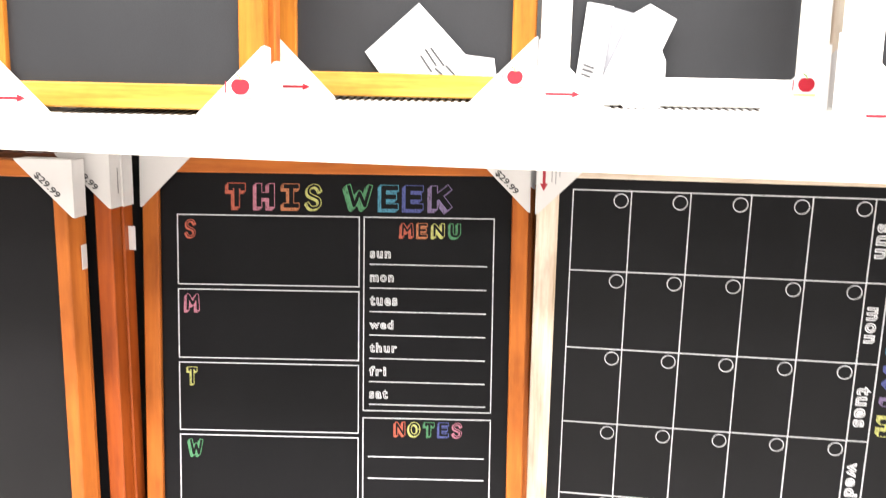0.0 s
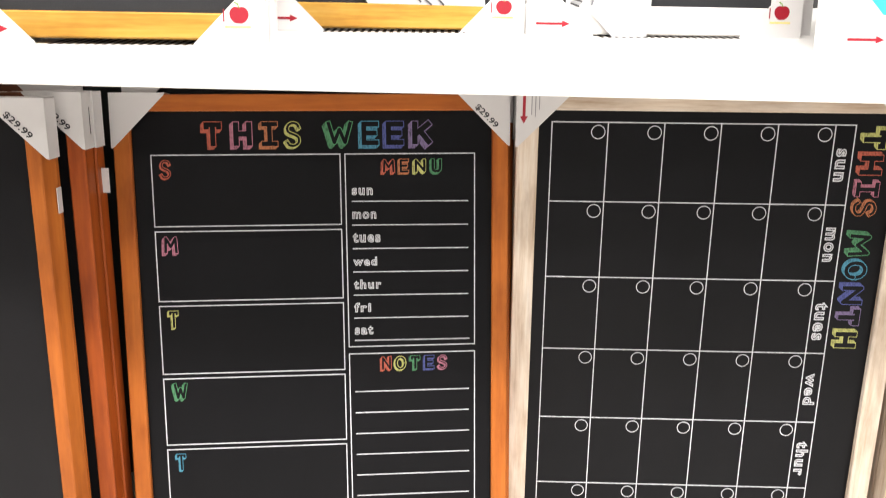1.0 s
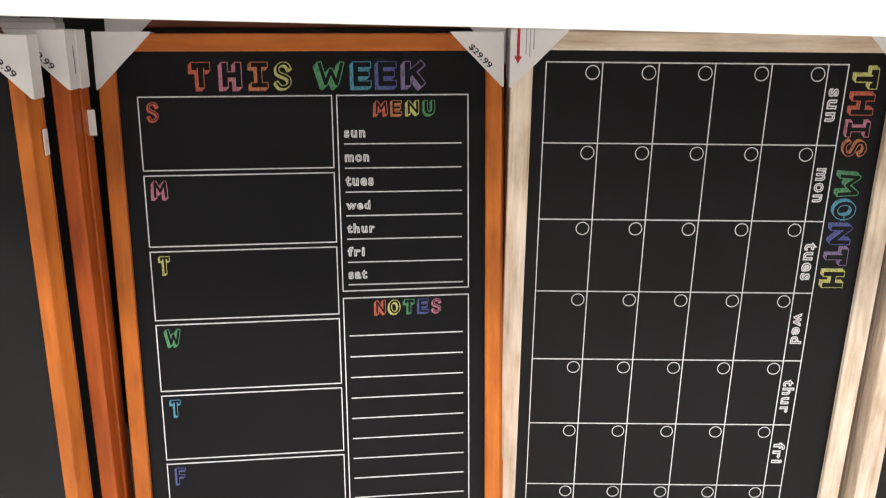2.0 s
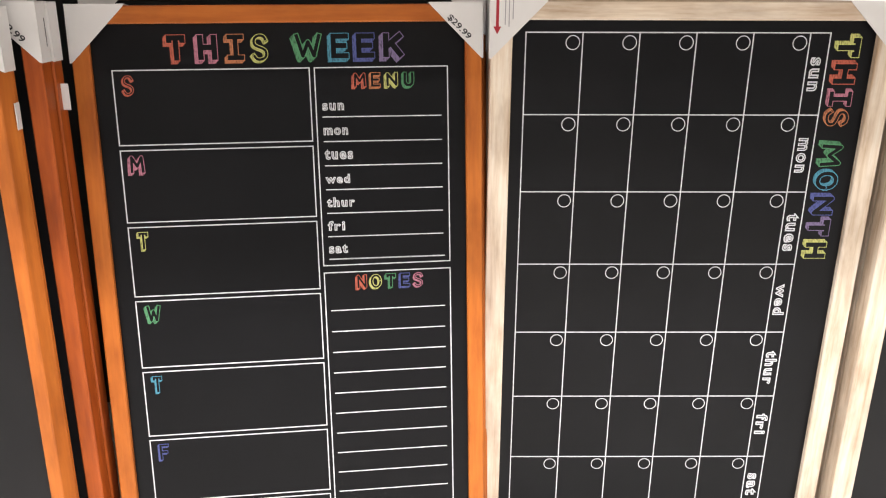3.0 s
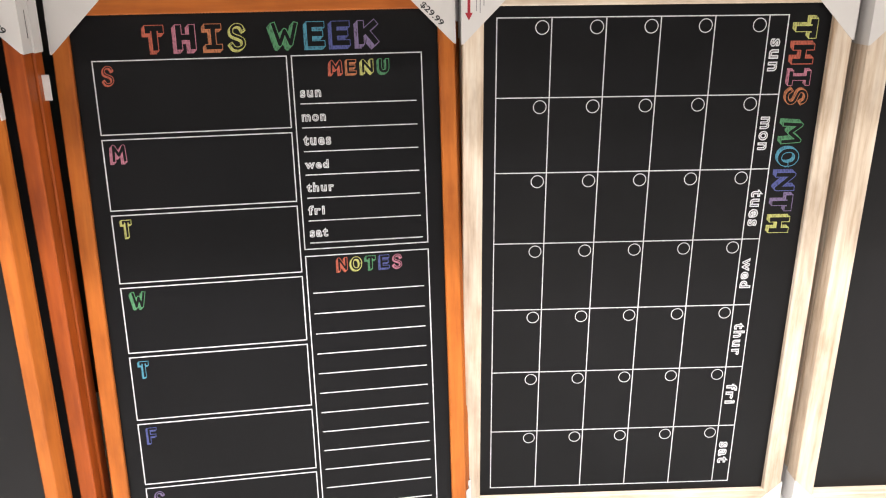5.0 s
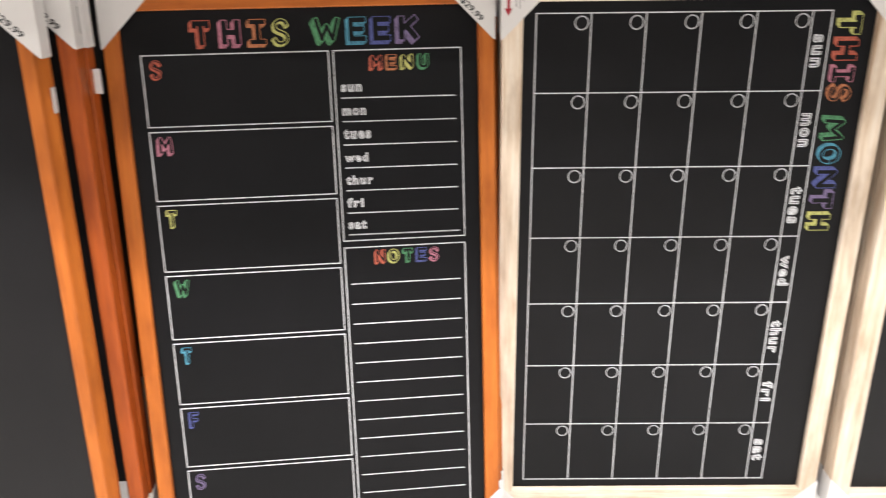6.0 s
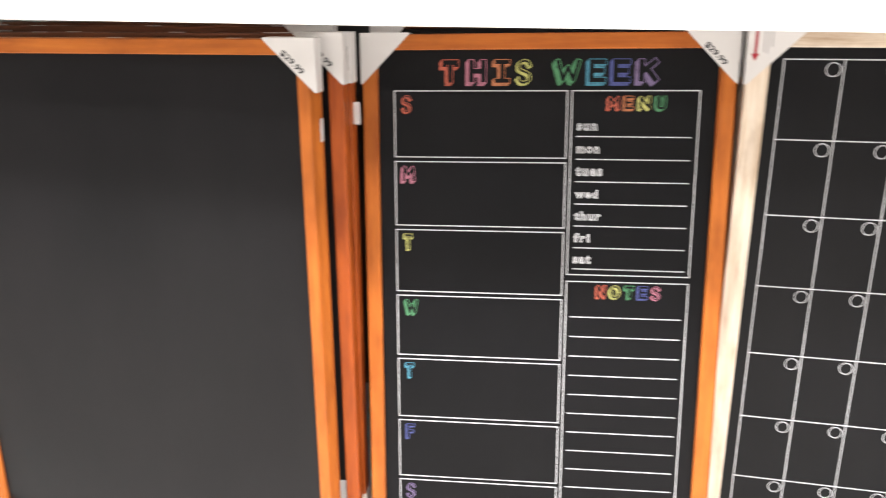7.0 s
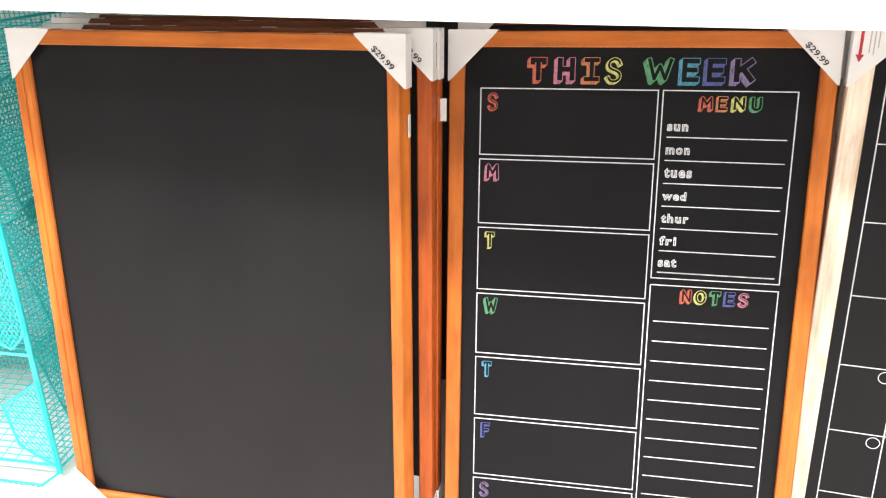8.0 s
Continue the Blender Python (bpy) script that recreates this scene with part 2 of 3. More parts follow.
def block_letter(ch, u0, v1, u1, v0, ink, parent, base, layout=upright, lean=0.135, name="letter"):
    """A hollow letter with a thin coloured rim and a hatched coloured block side to the lower left."""
    u0, u1, v0, v1 = min(u0, u1), max(u0, u1), min(v0, v1), max(v0, v1)
    bm = bmesh.new()
    d = (0.095 if ch in "SO" else lean) * min(u1 - u0, v1 - v0)
    if layout is upright:
        bx, sx, sz = (u0 + d, v0 + d, u1, v1), -1, -1
        across = u1 - u0 - d
    else:
        bx, sx, sz = (u0 + d, v0, u1, v1 - d), -1, 1
        across = v1 - v0 - d
    tall = (v1 - v0 if layout is upright else u1 - u0) - d
    sw = {"M": 0.27, "W": 0.25, "N": 0.30, "S": 0.24, "O": 0.27}.get(ch, 0.34) * min(across, 0.85 * tall)
    rim = max(0.00095, 0.036 * min(across, tall))
    hw = sw / 2
    inner = (bx[0] + hw, bx[1] + hw, bx[2] - hw, bx[3] - hw)
    lines = [[tuple(float(c) for c in p.split(",")) for p in seg.split()] for seg in STROKES[ch].split("|")]
    if ch in "SOU":
        lines = [rounded(seg) for seg in lines]
    steps = 5
    for k in range(steps, -1, -1):
        o = d * k / steps
        pl = layout(inner[0] + sx * o, inner[1] + sz * o, inner[2] + sx * o, inner[3] + sz * o)
        at = (lambda f: lambda a, b: (f(a, b)[0] - base[0], f(a, b)[1] - base[1]))(pl)
        stroke_into(bm, lines, at, sw, -0.0002 - 0.00009 * (steps - k) - (0.0001 if k == 0 else 0), 0 if k == 0 else 2)
    stroke_into(bm, lines, at, sw - 2 * rim, -0.00092, 1)
    for f in bm.faces:
        f.normal_update()
        if f.normal.y > 0:
            f.normal_flip()
    me = bpy.data.meshes.new(name)
    bm.to_mesh(me)
    bm.free()
    for m in (INKS[ink], INK_BLACK, SIDES[ink]):
        me.materials.append(m)
    ob = new(name, me)
    ob.parent = parent
    ob["label"] = "hollow %s block letter %s" % (ink, ch)
    return ob


def word(text, u0, v1, u1, v0, parent, base, layout=upright, rim=0.045, core=-0.012, mats=None, y=-0.0004, name="word", label=""):
    """A word of thin outlined letters."""
    bm = bmesh.new()
    pl = layout(u0, v0, u1, v1)
    at = lambda a, b: (pl(a, b)[0] - base[0], pl(a, b)[1] - base[1])
    glyph_into(bm, text, rim, at, y, 0)
    if core is not None:
        glyph_into(bm, text, core, at, y - 0.0002, 1)
    for f in bm.faces:
        f.normal_update()
        if f.normal.y > 0:
            f.normal_flip()
    me = bpy.data.meshes.new(name)
    bm.to_mesh(me)
    bm.free()
    for m in mats or (INK_WHITE, INK_BLACK):
        me.materials.append(m)
    ob = new(name, me)
    ob.parent = parent
    ob["label"] = label or "printed word " + text
    return ob


def line_part(name, strokes, width, parent, base, mat=INK_WHITE, y0=-0.0004):
    """Straight painted strokes (u0, v0, u1, v1) as one part."""
    bm = bmesh.new()
    for a0, b0, a1, b1 in strokes:
        d = Vector((a1 - a0, b1 - b0)).normalized() * (width / 2)
        n = Vector((-d.y, d.x))
        q = [(a0 - d.x + n.x, b0 - d.y + n.y), (a1 + d.x + n.x, b1 + d.y + n.y), (a1 + d.x - n.x, b1 + d.y - n.y), (a0 - d.x - n.x, b0 - d.y - n.y)]
        prism_into(bm, [(x - base[0], z - base[1]) for x, z in q], y0, -0.00005)
    return part(name, bm, mat, parent)


def rect(u0, v0, u1, v1):
    return [(u0, v1, u1, v1), (u1, v1, u1, v0), (u1, v0, u0, v0), (u0, v0, u0, v1)]


# ----------------------------------------------------------------------
# framed boards
def profile(rail, front, back, moulded=False):
    """Section of a frame rail from its outer edge (s = 0) inward; y grows to the back."""
    if moulded == "chamfered":
        return [(0, back), (0, -front + 0.024), (0.001, -front + 0.022), (0.0095, -front + 0.0015), (0.0115, -front), (rail - 0.0018, -front), (rail, -front + 0.0018), (rail, back * 0.5)]
    if not moulded:
        b = 0.0018
        return [(0, back), (0, -front + b), (b, -front), (rail - b, -front), (rail, -front + b), (rail, back * 0.5)]
    return [(0, back), (0, -front + 0.003), (0.0012, -front + 0.001), (0.003, -front), (rail * 0.55, -front), (rail * 0.575, -front + 0.0018), (rail * 0.61, -front + 0.0018),
            (rail * 0.66, -front + 0.0005), (rail * 0.76, -front - 0.0002), (rail * 0.88, -front + 0.002), (rail, -front + 0.007), (rail, back * 0.5)]


def rail_part(corner_a, corner_b, inward, sect, mat, parent, base, name="rail"):
    """A mitred rail from outer corner to outer corner."""
    bm = bmesh.new()
    a, b, n = Vector(corner_a), Vector(corner_b), Vector(inward)
    d = (b - a).normalized()
    rings = []
    for start, sign in ((a, 1), (b, -1)):
        ring = []
        for s, y in sect:
            p = start + n * s + d * (sign * s)
            ring.append(bm.verts.new((p.x - base[0], y, p.y - base[1])))
        rings.append(ring)
    k = len(sect)
    for i in range(k):
        bm.faces.new((rings[0][i], rings[0][(i + 1) % k], rings[1][(i + 1) % k], rings[1][i]))
    bm.faces.new(rings[0])
    bm.faces.new(rings[1][::-1])
    return part(name, bm, mat, parent)


def corner_protector(parent, base, cu, cv, su, sv, leg, front, back, label):
    """A folded paperboard pocket over a frame corner at (cu, cv); su, sv point to the inside."""
    bm = bmesh.new()
    g, t = 0.0022, 0.0012
    c = (cu - su * g - base[0], cv - sv * g - base[1])
    tri = [c, (c[0] + su * leg, c[1]), (c[0] + su * leg * 0.985, c[1] + sv * 0.003), (c[0] + su * 0.004, c[1] + sv * leg * 0.985), (c[0], c[1] + sv * leg)]
    prism_into(bm, tri, -front - 0.0016, -front - 0.0004)
    prism_into(bm, tri, back + 0.0004, back + 0.0016)
    xa, xb = sorted((c[0], c[0] + su * t))
    za, zb = sorted((c[1], c[1] + sv * leg))
    box_into(bm, xa, -front - 0.0010, za, xb, back + 0.0010, zb)
    xa, xb = sorted((c[0], c[0] + su * leg))
    za, zb = sorted((c[1], c[1] + sv * t))
    box_into(bm, xa, -front - 0.0010, za, xb, back + 0.0010, zb)
    return part("corner_protector", bm, PAPER, parent, label)


def arrow_part(parent, pts, y, mat=PRINT_RED, label="red arrow"):
    bm = bmesh.new()
    prism_into(bm, pts, y, y + 0.00025)
    return part("printed_arrow", bm, mat, parent, label)


def framed_board(name, label, group, m, inner, rail, top_rail, front, back, wood_x, wood_z, face, moulded=False, protectors=("tl", "tr", "bl", "br"), leg=0.085, low_leg=None, drop=0.0):
    """inner = (u0, v0, u1, v1) of the panel in the board's own plane; the Empty stands at its base."""
    u0, v0, u1, v1 = inner
    U0, V0, U1, V1 = u0 - rail, v0 - rail, u1 + rail, v1 + top_rail
    base = ((U0 + U1) / 2, V0)
    ob = thing(name, m @ Matrix.Translation((base[0], 0, base[1])), label, "chalkboard", group)
    bm = bmesh.new()
    box_into(bm, u0 - 0.004 - base[0], 0.0, v0 - 0.004 - base[1], u1 + 0.004 - base[0], 0.004, v1 + 0.004 - base[1])
    part("panel", bm, face, ob, "smooth black chalkboard panel")
    bm = bmesh.new()
    box_into(bm, u0 - 0.002 - base[0], 0.0045, v0 - 0.002 - base[1], u1 + 0.002 - base[0], 0.0075, v1 + 0.002 - base[1])
    part("backing", bm, BACKING, ob)
    sect = profile(rail, front, back, moulded)
    # the mitres run from corner to corner of each rail width
    rail_part((U0, V1), (U0, V0), (1, 0), sect, wood_z, ob, base)
    flat, flat_t = profile(rail, front, back, "chamfered" if moulded else False), profile(top_rail, front, back)
    rail_part((U1, V0), (U1, V1), (-1, 0), flat, wood_z, ob, base)
    rail_part((U0, V0), (U1, V0), (0, 1), sect, wood_x, ob, base)
    rail_part((U1, V1), (U0, V1), (0, -1), flat_t, wood_x, ob, base)
    made = {}
    for c in protectors:
        cu, su = (U0, 1) if c[1] == "l" else (U1, -1)
        cv, sv = (V0 - drop, 1) if c[0] == "b" else (V1, -1)
        made[c] = corner_protector(ob, base, cu, cv, su, sv, (low_leg or leg) if c[0] == "b" else leg, front, back, "folded white paperboard corner protector")
    return ob, base, (U0, V0, U1, V1), made


def price(parent, base, corner, leg, front, label="printed price $29.99"):
    """The price along the slanted edge of an upper right protector."""
    cu, cv = corner
    mid = Vector((cu - leg * 0.5, cv - leg * 0.5))
    d = Vector((1, -1)).normalized()
    n = Vector((1, 1)).normalized()
    L, Hh = leg * 0.54, leg * 0.125
    o = mid - d * (L / 2) + n * 0.0045
    bm = bmesh.new()
    at = lambda a, b: (o.x + d.x * a * L + n.x * b * Hh - base[0], o.y + d.y * a * L + n.y * b * Hh - base[1])
    glyph_into(bm, "$29.99", 0.02, at, -front - 0.0020, 0)
    for f in bm.faces:
        f.normal_update()
        if f.normal.y > 0:
            f.normal_flip()
    me = bpy.data.meshes.new("price_print")
    bm.to_mesh(me)
    bm.free()
    me.materials.append(PRINT_DARK)
    ob = new("price_print", me)
    ob.parent = parent
    ob["label"] = label


# ======================================================================
# the setting
def slab(name, x0, y0, z0, x1, y1, z1, mat, bevel=0.0):
    bm = bmesh.new()
    box_into(bm, x0, y0, z0, x1, y1, z1)
    return tagged(part(name, bm, mat, bevel=bevel), kind="structure")


slab("floor", -4.5, -7.0, -0.10, 4.5, 0.60, 0.0, FLOOR)
slab("ceiling", -4.5, -7.0, CEIL, 4.5, 0.60, CEIL + 0.1, CEIL_M)
slab("wall_north", -4.5, 0.60, 0.0, 4.5, 0.70, CEIL, WALL)
slab("wall_south", -4.5, -7.1, 0.0, 4.5, -7.0, CEIL, WALL)
slab("wall_west", -4.6, -7.0, 0.0, -4.5, 0.60, CEIL, WALL)
slab("wall_east", 4.5, -7.0, 0.0, 4.6, 0.60, CEIL, WALL)

for sy, watts in STRIPS:
    bm = bmesh.new()
    box_into(bm, -3.55, -0.17, 0.0, 3.55, 0.17, 0.11)
    fix = tagged(part("ceiling_light", bm, SHELF_WHITE), "long white ceiling strip light", "ceiling light", "strip lights")
    fix.matrix_world = pose(0, sy, CEIL - 0.112)
    bm = bmesh.new()
    box_into(bm, -3.5, -0.14, -0.012, 3.5, 0.14, -0.001)
    part("diffuser", bm, GLOW, fix, "glowing diffuser")

# shelving: back panel, decks, upper shelf
SLOPE = -0.0181
YAW = -0.0431
BAY, UPPER_BAY = -0.312, -0.186
SHELF_TOP, LIP, FRONT = 1.2531, 0.042, -0.3395


def shelf_z(x, y):
    """Top of the upper deck, which rises a little towards the back."""
    return 1.2545 - 0.006 * x + 0.05 * (y + 0.345)


def shelf_unit(name, x0, x1, z, front, lip, label, slope=0.0, top=None, yaw=0.0, lap=0.0):
    m = pose((x0 + x1) / 2, yaw * (x0 + x1) / 2, z + slope * (x0 + x1) / 2, 0, -math.degrees(math.atan(slope)), math.degrees(math.atan(yaw)))
    ob = thing(name, m, label, "shelf", "white steel shelves")
    h = (x1 - x0) / 2 + 0.0002
    mid = (x0 + x1) / 2
    rise = (lambda x, y: top(x + mid - yaw * y, y + yaw * (x + mid)) - z - slope * (x + mid)) if top else (lambda x, y: 0.0)
    bm = bmesh.new()
    box_into(bm, -h, front + 0.0025, -0.020, h, 0.42, 0.0)
    for v in bm.verts:
        v.co.z += rise(v.co.x, v.co.y)
    part("deck", bm, SHELF_WHITE, ob)
    bm = bmesh.new()
    box_into(bm, -h, front - 0.010 + lap * 0.05, -lip, h + lap, front, 0.0)
    for v in bm.verts:
        if v.co.z > -lip / 2:
            v.co.z += rise(v.co.x, v.co.y)
    part("front_lip", bm, SHELF_WHITE, ob, "overhanging front edge", bevel=0.0007)
    return ob


upper_left = shelf_unit("shelf", -2.2, UPPER_BAY, SHELF_TOP - 0.0007, FRONT, LIP, "white steel shelf with a deep front edge", -0.022, shelf_z, YAW, 0.005)
upper_right = shelf_unit("shelf", UPPER_BAY, 1.9, SHELF_TOP, FRONT, LIP, "white steel shelf carrying small framed chalkboards", SLOPE, shelf_z, YAW)
deck_left = shelf_unit("base_shelf", -2.2, BAY, 0.236, -0.42, 0.10, "white perforated steel base shelf")
deck_right = shelf_unit("base_shelf", BAY, 1.9, 0.192, -0.42, 0.10, "white steel base shelf under leaning chalkboards")


def pegboard():
    ob = thing("shelving_back", pose(0, 0.43, 0.0), "steel back panel of the shelving, white and shade-dark", "back panel")
    for i in range(5):
        bm = bmesh.new()
        box_into(bm, -2.2 + i * 0.82, 0, 0.0, -2.2 + i * 0.82 + 0.816, 0.02, 2.1)
        # panels behind the leaning boards carry their shade as a dark colour
        part("back_panel", bm, SHELF_WHITE if i < 2 else BACK_SHADED, ob, "white enamelled steel panel" if i < 2 else "")


pegboard()


def kick():
    bm = bmesh.new()
    box_into(bm, -2.2, -0.40, 0.0, 1.9, -0.38, 0.13)
    tagged(part("kick_plate", bm, SHELF_WHITE), "white steel kick plate under the base shelves", "kick plate")


kick()
for px in (-2.2, BAY, 1.9):
    bm = bmesh.new()
    box_into(bm, -0.015, 0.0, 0.0, 0.015, 0.02, 2.1)
    ob = part("upright_post", bm, SHELF_WHITE)
    tagged(ob, "white steel upright of the shelving", "shelving post", "shelving posts")
    ob.matrix_world = pose(px, 0.405, 0.0)

# ======================================================================
# the weekly planner board and the boards behind it
W_FRAME = pose(0, 0, 1.07, -10, 0, 0)
W_IN = (-0.277, -0.8435, 0.277, 0.0665)
week, wb, w_out, w_pro = framed_board("weekly_planner_board", "black weekly planner chalkboard in an orange-stained wood frame", "leaning boards",
                                      W_FRAME, W_IN, 0.0255, 0.0255, 0.010, 0.018, WOOD_X, WOOD_Z, BOARD_BLACK, leg=0.083)
price(w_pro["tr"], wb, (w_out[2], w_out[3]), 0.083, 0.010)

TITLE_V = (0.051, 0.008)
for ch, a, b, ink in (("T", -0.174, -0.141, "red"), ("H", -0.130, -0.095, "pink"), ("I", -0.086, -0.056, "orange"), ("S", -0.048, -0.021, "yellow"),
                      ("W", 0.012, 0.059, "green"), ("E", 0.067, 0.100, "cyan"), ("E", 0.105, 0.139, "blue"), ("K", 0.145, 0.184, "purple")):
    block_letter(ch, a, TITLE_V[0], b, TITLE_V[1], ink, week, wb)
for ch, a, b, ink in (("M", 0.101, 0.124, "red"), ("E", 0.128, 0.146, "orange"), ("N", 0.151, 0.173, "yellow"), ("U", 0.178, 0.198, "green")):
    block_letter(ch, a, -0.008, b, -0.033, ink, week, wb)
for ch, a, b, ink in (("N", 0.095, 0.114, "red"), ("O", 0.117, 0.138, "yellow"), ("T", 0.142, 0.161, "green"), ("E", 0.165, 0.184, "blue"), ("S", 0.188, 0.205, "pink")):
    block_letter(ch, a, -0.327, b, -0.353, ink, week, wb)

PITCH = 0.1185
for i, (ch, ink) in enumerate((("S", "red"), ("M", "pink"), ("T", "yellow"), ("W", "green"), ("T", "cyan"), ("F", "blue"), ("S", "purple"))):
    v = -i * PITCH
    line_part("planner_box", rect(-0.25, v - PITCH + 0.008, 0.0383, v), 0.0017, week, wb)
    wide = 0.026 if ch in "MW" else 0.018
    u = -0.239 if ch != "M" else -0.242
    block_letter(ch, u, v - 0.007, u + wide, v - 0.038, ink, week, wb)
line_part("planner_box", rect(0.046, -0.310, 0.25, 0.0), 0.0017, week, wb)
line_part("planner_box", rect(0.046, -0.8215, 0.25, -0.322), 0.0017, week, wb)
for i, (txt, wdt, up, down) in enumerate((("sun", 0.034, 0.0, 0.0), ("mon", 0.039, 0.0, 0.0), ("tues", 0.045, 0.003, 0.0), ("wed", 0.039, 0.003, 0.0), ("thur", 0.045, 0.004, 0.0),
                                         ("fri", 0.028, 0.004, 0.0), ("sat", 0.031, 0.002, 0.0))):
    v = -0.0742 - 0.0377 * i + (0.0005 if i == 6 else 0)
    line_part("ruled_line", [(0.056, v, 0.239, v - 0.001)], 0.0016, week, wb)
    b = v + 0.0105
    word(txt, 0.0565, b + 0.0098 + up, 0.0535 + wdt, b, week, wb, rim=0.046, core=-0.022)
line_part("ruled_line", [(0.056, -0.2995, 0.241, -0.3005)], 0.0016, week, wb)
for i in range(12):
    v = -0.3856 - 0.03585 * i
    line_part("ruled_line", [(0.055, v, 0.240, v)], 0.0016, week, wb)

for i, (du, dv, dy) in enumerate(((0.010, 0.036, 0.034), (0.018, 0.041, 0.066), (0.024, 0.046, 0.098))):
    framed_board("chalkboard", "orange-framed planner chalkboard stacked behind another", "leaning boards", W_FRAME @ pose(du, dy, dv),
                 (W_IN[0], W_IN[1] - dv, W_IN[2], W_IN[3]), 0.0255, 0.0255, 0.010, 0.018, SHADED_BROWN_X, WOOD_Z, BOARD_BLACK, leg=0.083)

# ======================================================================
# the monthly calendar board (its print runs sideways) and its neighbours
M_FRAME = pose(0.3692, -0.0129, 1.1213, -3.16, -0.12, -6.39)
M_IN = (-0.021, -0.8985, 0.5375, 0.0185)
month, mb, m_out, m_pro = framed_board("monthly_calendar_board", "black monthly calendar chalkboard in a pale wood frame, standing on end", "leaning boards",
                                       M_FRAME, M_IN, 0.0335, 0.028, 0.010, 0.018, PALE_X, PALE_Z, BOARD_BLACK, leg=0.088, low_leg=0.052)
COL, ROW, MW = 0.0873, 0.1259, 0.4675
for i in range(8):
    line_part("grid_line", [(0, -i * ROW, MW, -i * ROW)], 0.0017, month, mb)
for u in [COL * i for i in range(6)] + [MW]:
    line_part("grid_line", [(u, 0, u, -7 * ROW)], 0.0017, month, mb, y0=-0.00052)


def ring_part(cu, cv, r, width, parent, base):
    bm = bmesh.new()
    n = 28
    o = [bm.verts.new((cu + (r + width / 2) * math.cos(math.tau * i / n) - base[0], -0.0005, cv + (r + width / 2) * math.sin(math.tau * i / n) - base[1])) for i in range(n)]
    q = [bm.verts.new((cu + (r - width / 2) * math.cos(math.tau * i / n) - base[0], -0.0005, cv + (r - width / 2) * math.sin(math.tau * i / n) - base[1])) for i in range(n)]
    for i in range(n):
        f = bm.faces.new((o[i], o[(i + 1) % n], q[(i + 1) % n], q[i]))
        f.normal_update()
        if f.normal.y > 0:
            f.normal_flip()
    me = bpy.data.meshes.new("date_circle")
    bm.to_mesh(me)
    bm.free()
    me.materials.append(INK_WHITE)
    ob = new("date_circle", me)
    ob.parent = parent


for r in range(7):
    for c in range(5):
        ring_part(COL * (c + 1) - 0.0150, -r * ROW - 0.0152, 0.0105, 0.0014, month, mb)
for r, (txt, ln, wd) in enumerate((("sun", 0.049, 0.0135), ("mon", 0.054, 0.0135), ("tues", 0.063, 0.0165), ("wed", 0.054, 0.0175), ("thur", 0.062, 0.0185), ("fri", 0.039, 0.0185), ("sat", 0.045, 0.0165))):
    v = -r * ROW - 0.038
    word(txt, 0.4435, v, 0.4435 + wd, v - ln, month, mb, layout=turned, rim=0.046, core=-0.022)
for ch, a, b, ink in (("T", 0.001, 0.037, "yellow"), ("H", 0.040, 0.077, "red"), ("I", 0.083, 0.111, "pink"), ("S", 0.113, 0.142, "orange"), ("M", 0.164, 0.207, "green"),
                      ("O", 0.210, 0.246, "cyan"), ("N", 0.250, 0.288, "blue"), ("T", 0.290, 0.324, "purple"), ("H", 0.329, 0.363, "yellow")):
    block_letter(ch, 0.4755, -a * 1.012, 0.5165, -b * 1.012, ink, month, mb, layout=turned)

# red arrow and small print on the upper left protector of the calendar
au, av = m_out[0] + 0.0095 - mb[0], m_out[3] + 0.007 - mb[1]
arrow_part(m_pro["tl"], [(au - 0.0022, av + 0.001), (au - 0.0022, av - 0.0445), (au - 0.006, av - 0.0445), (au, av - 0.056), (au + 0.006, av - 0.0445), (au + 0.0022, av - 0.0445), (au + 0.0022, av + 0.001)], -0.0120)
for k, ln in enumerate((0.038, 0.041, 0.030)):
    bm = bmesh.new()
    box_into(bm, au + 0.011 + 0.0058 * k, -0.0120, av - 0.004 - ln, au + 0.0125 + 0.0058 * k, -0.0117, av - 0.004)
    part("small_print", bm, PRINT_GREY, m_pro["tl"], "grey unreadable small print")

for du, dy in ((0.006, 0.034), (-0.004, 0.066), (0.003, 0.098)):
    framed_board("chalkboard", "pale-framed calendar chalkboard stacked behind another", "leaning boards", M_FRAME @ pose(du, dy, 0.004), (M_IN[0], M_IN[1] - 0.004, M_IN[2], M_IN[3]), 0.030, 0.028, 0.010, 0.018,
                 PALE_X, PALE_Z, BOARD_BLACK, leg=0.088, low_leg=0.052)
N_FRAME = M_FRAME @ pose(0.632, 0.0, 0.0)
for k, dy in enumerate((0.0, 0.048, 0.096, 0.144)):
    framed_board("chalkboard", "plain black chalkboard in a pale bare-wood frame" if k == 0 else "pale-framed chalkboard stacked behind another", "leaning boards", N_FRAME @ pose(0.004 * k, dy, 0.0),
                 (0.0, M_IN[1] - 0.006, 0.55, M_IN[3] - 0.020), 0.039, 0.044, 0.022, 0.014, PALE_X, PALE_Z, BOARD_GREY, leg=0.092, low_leg=0.075)

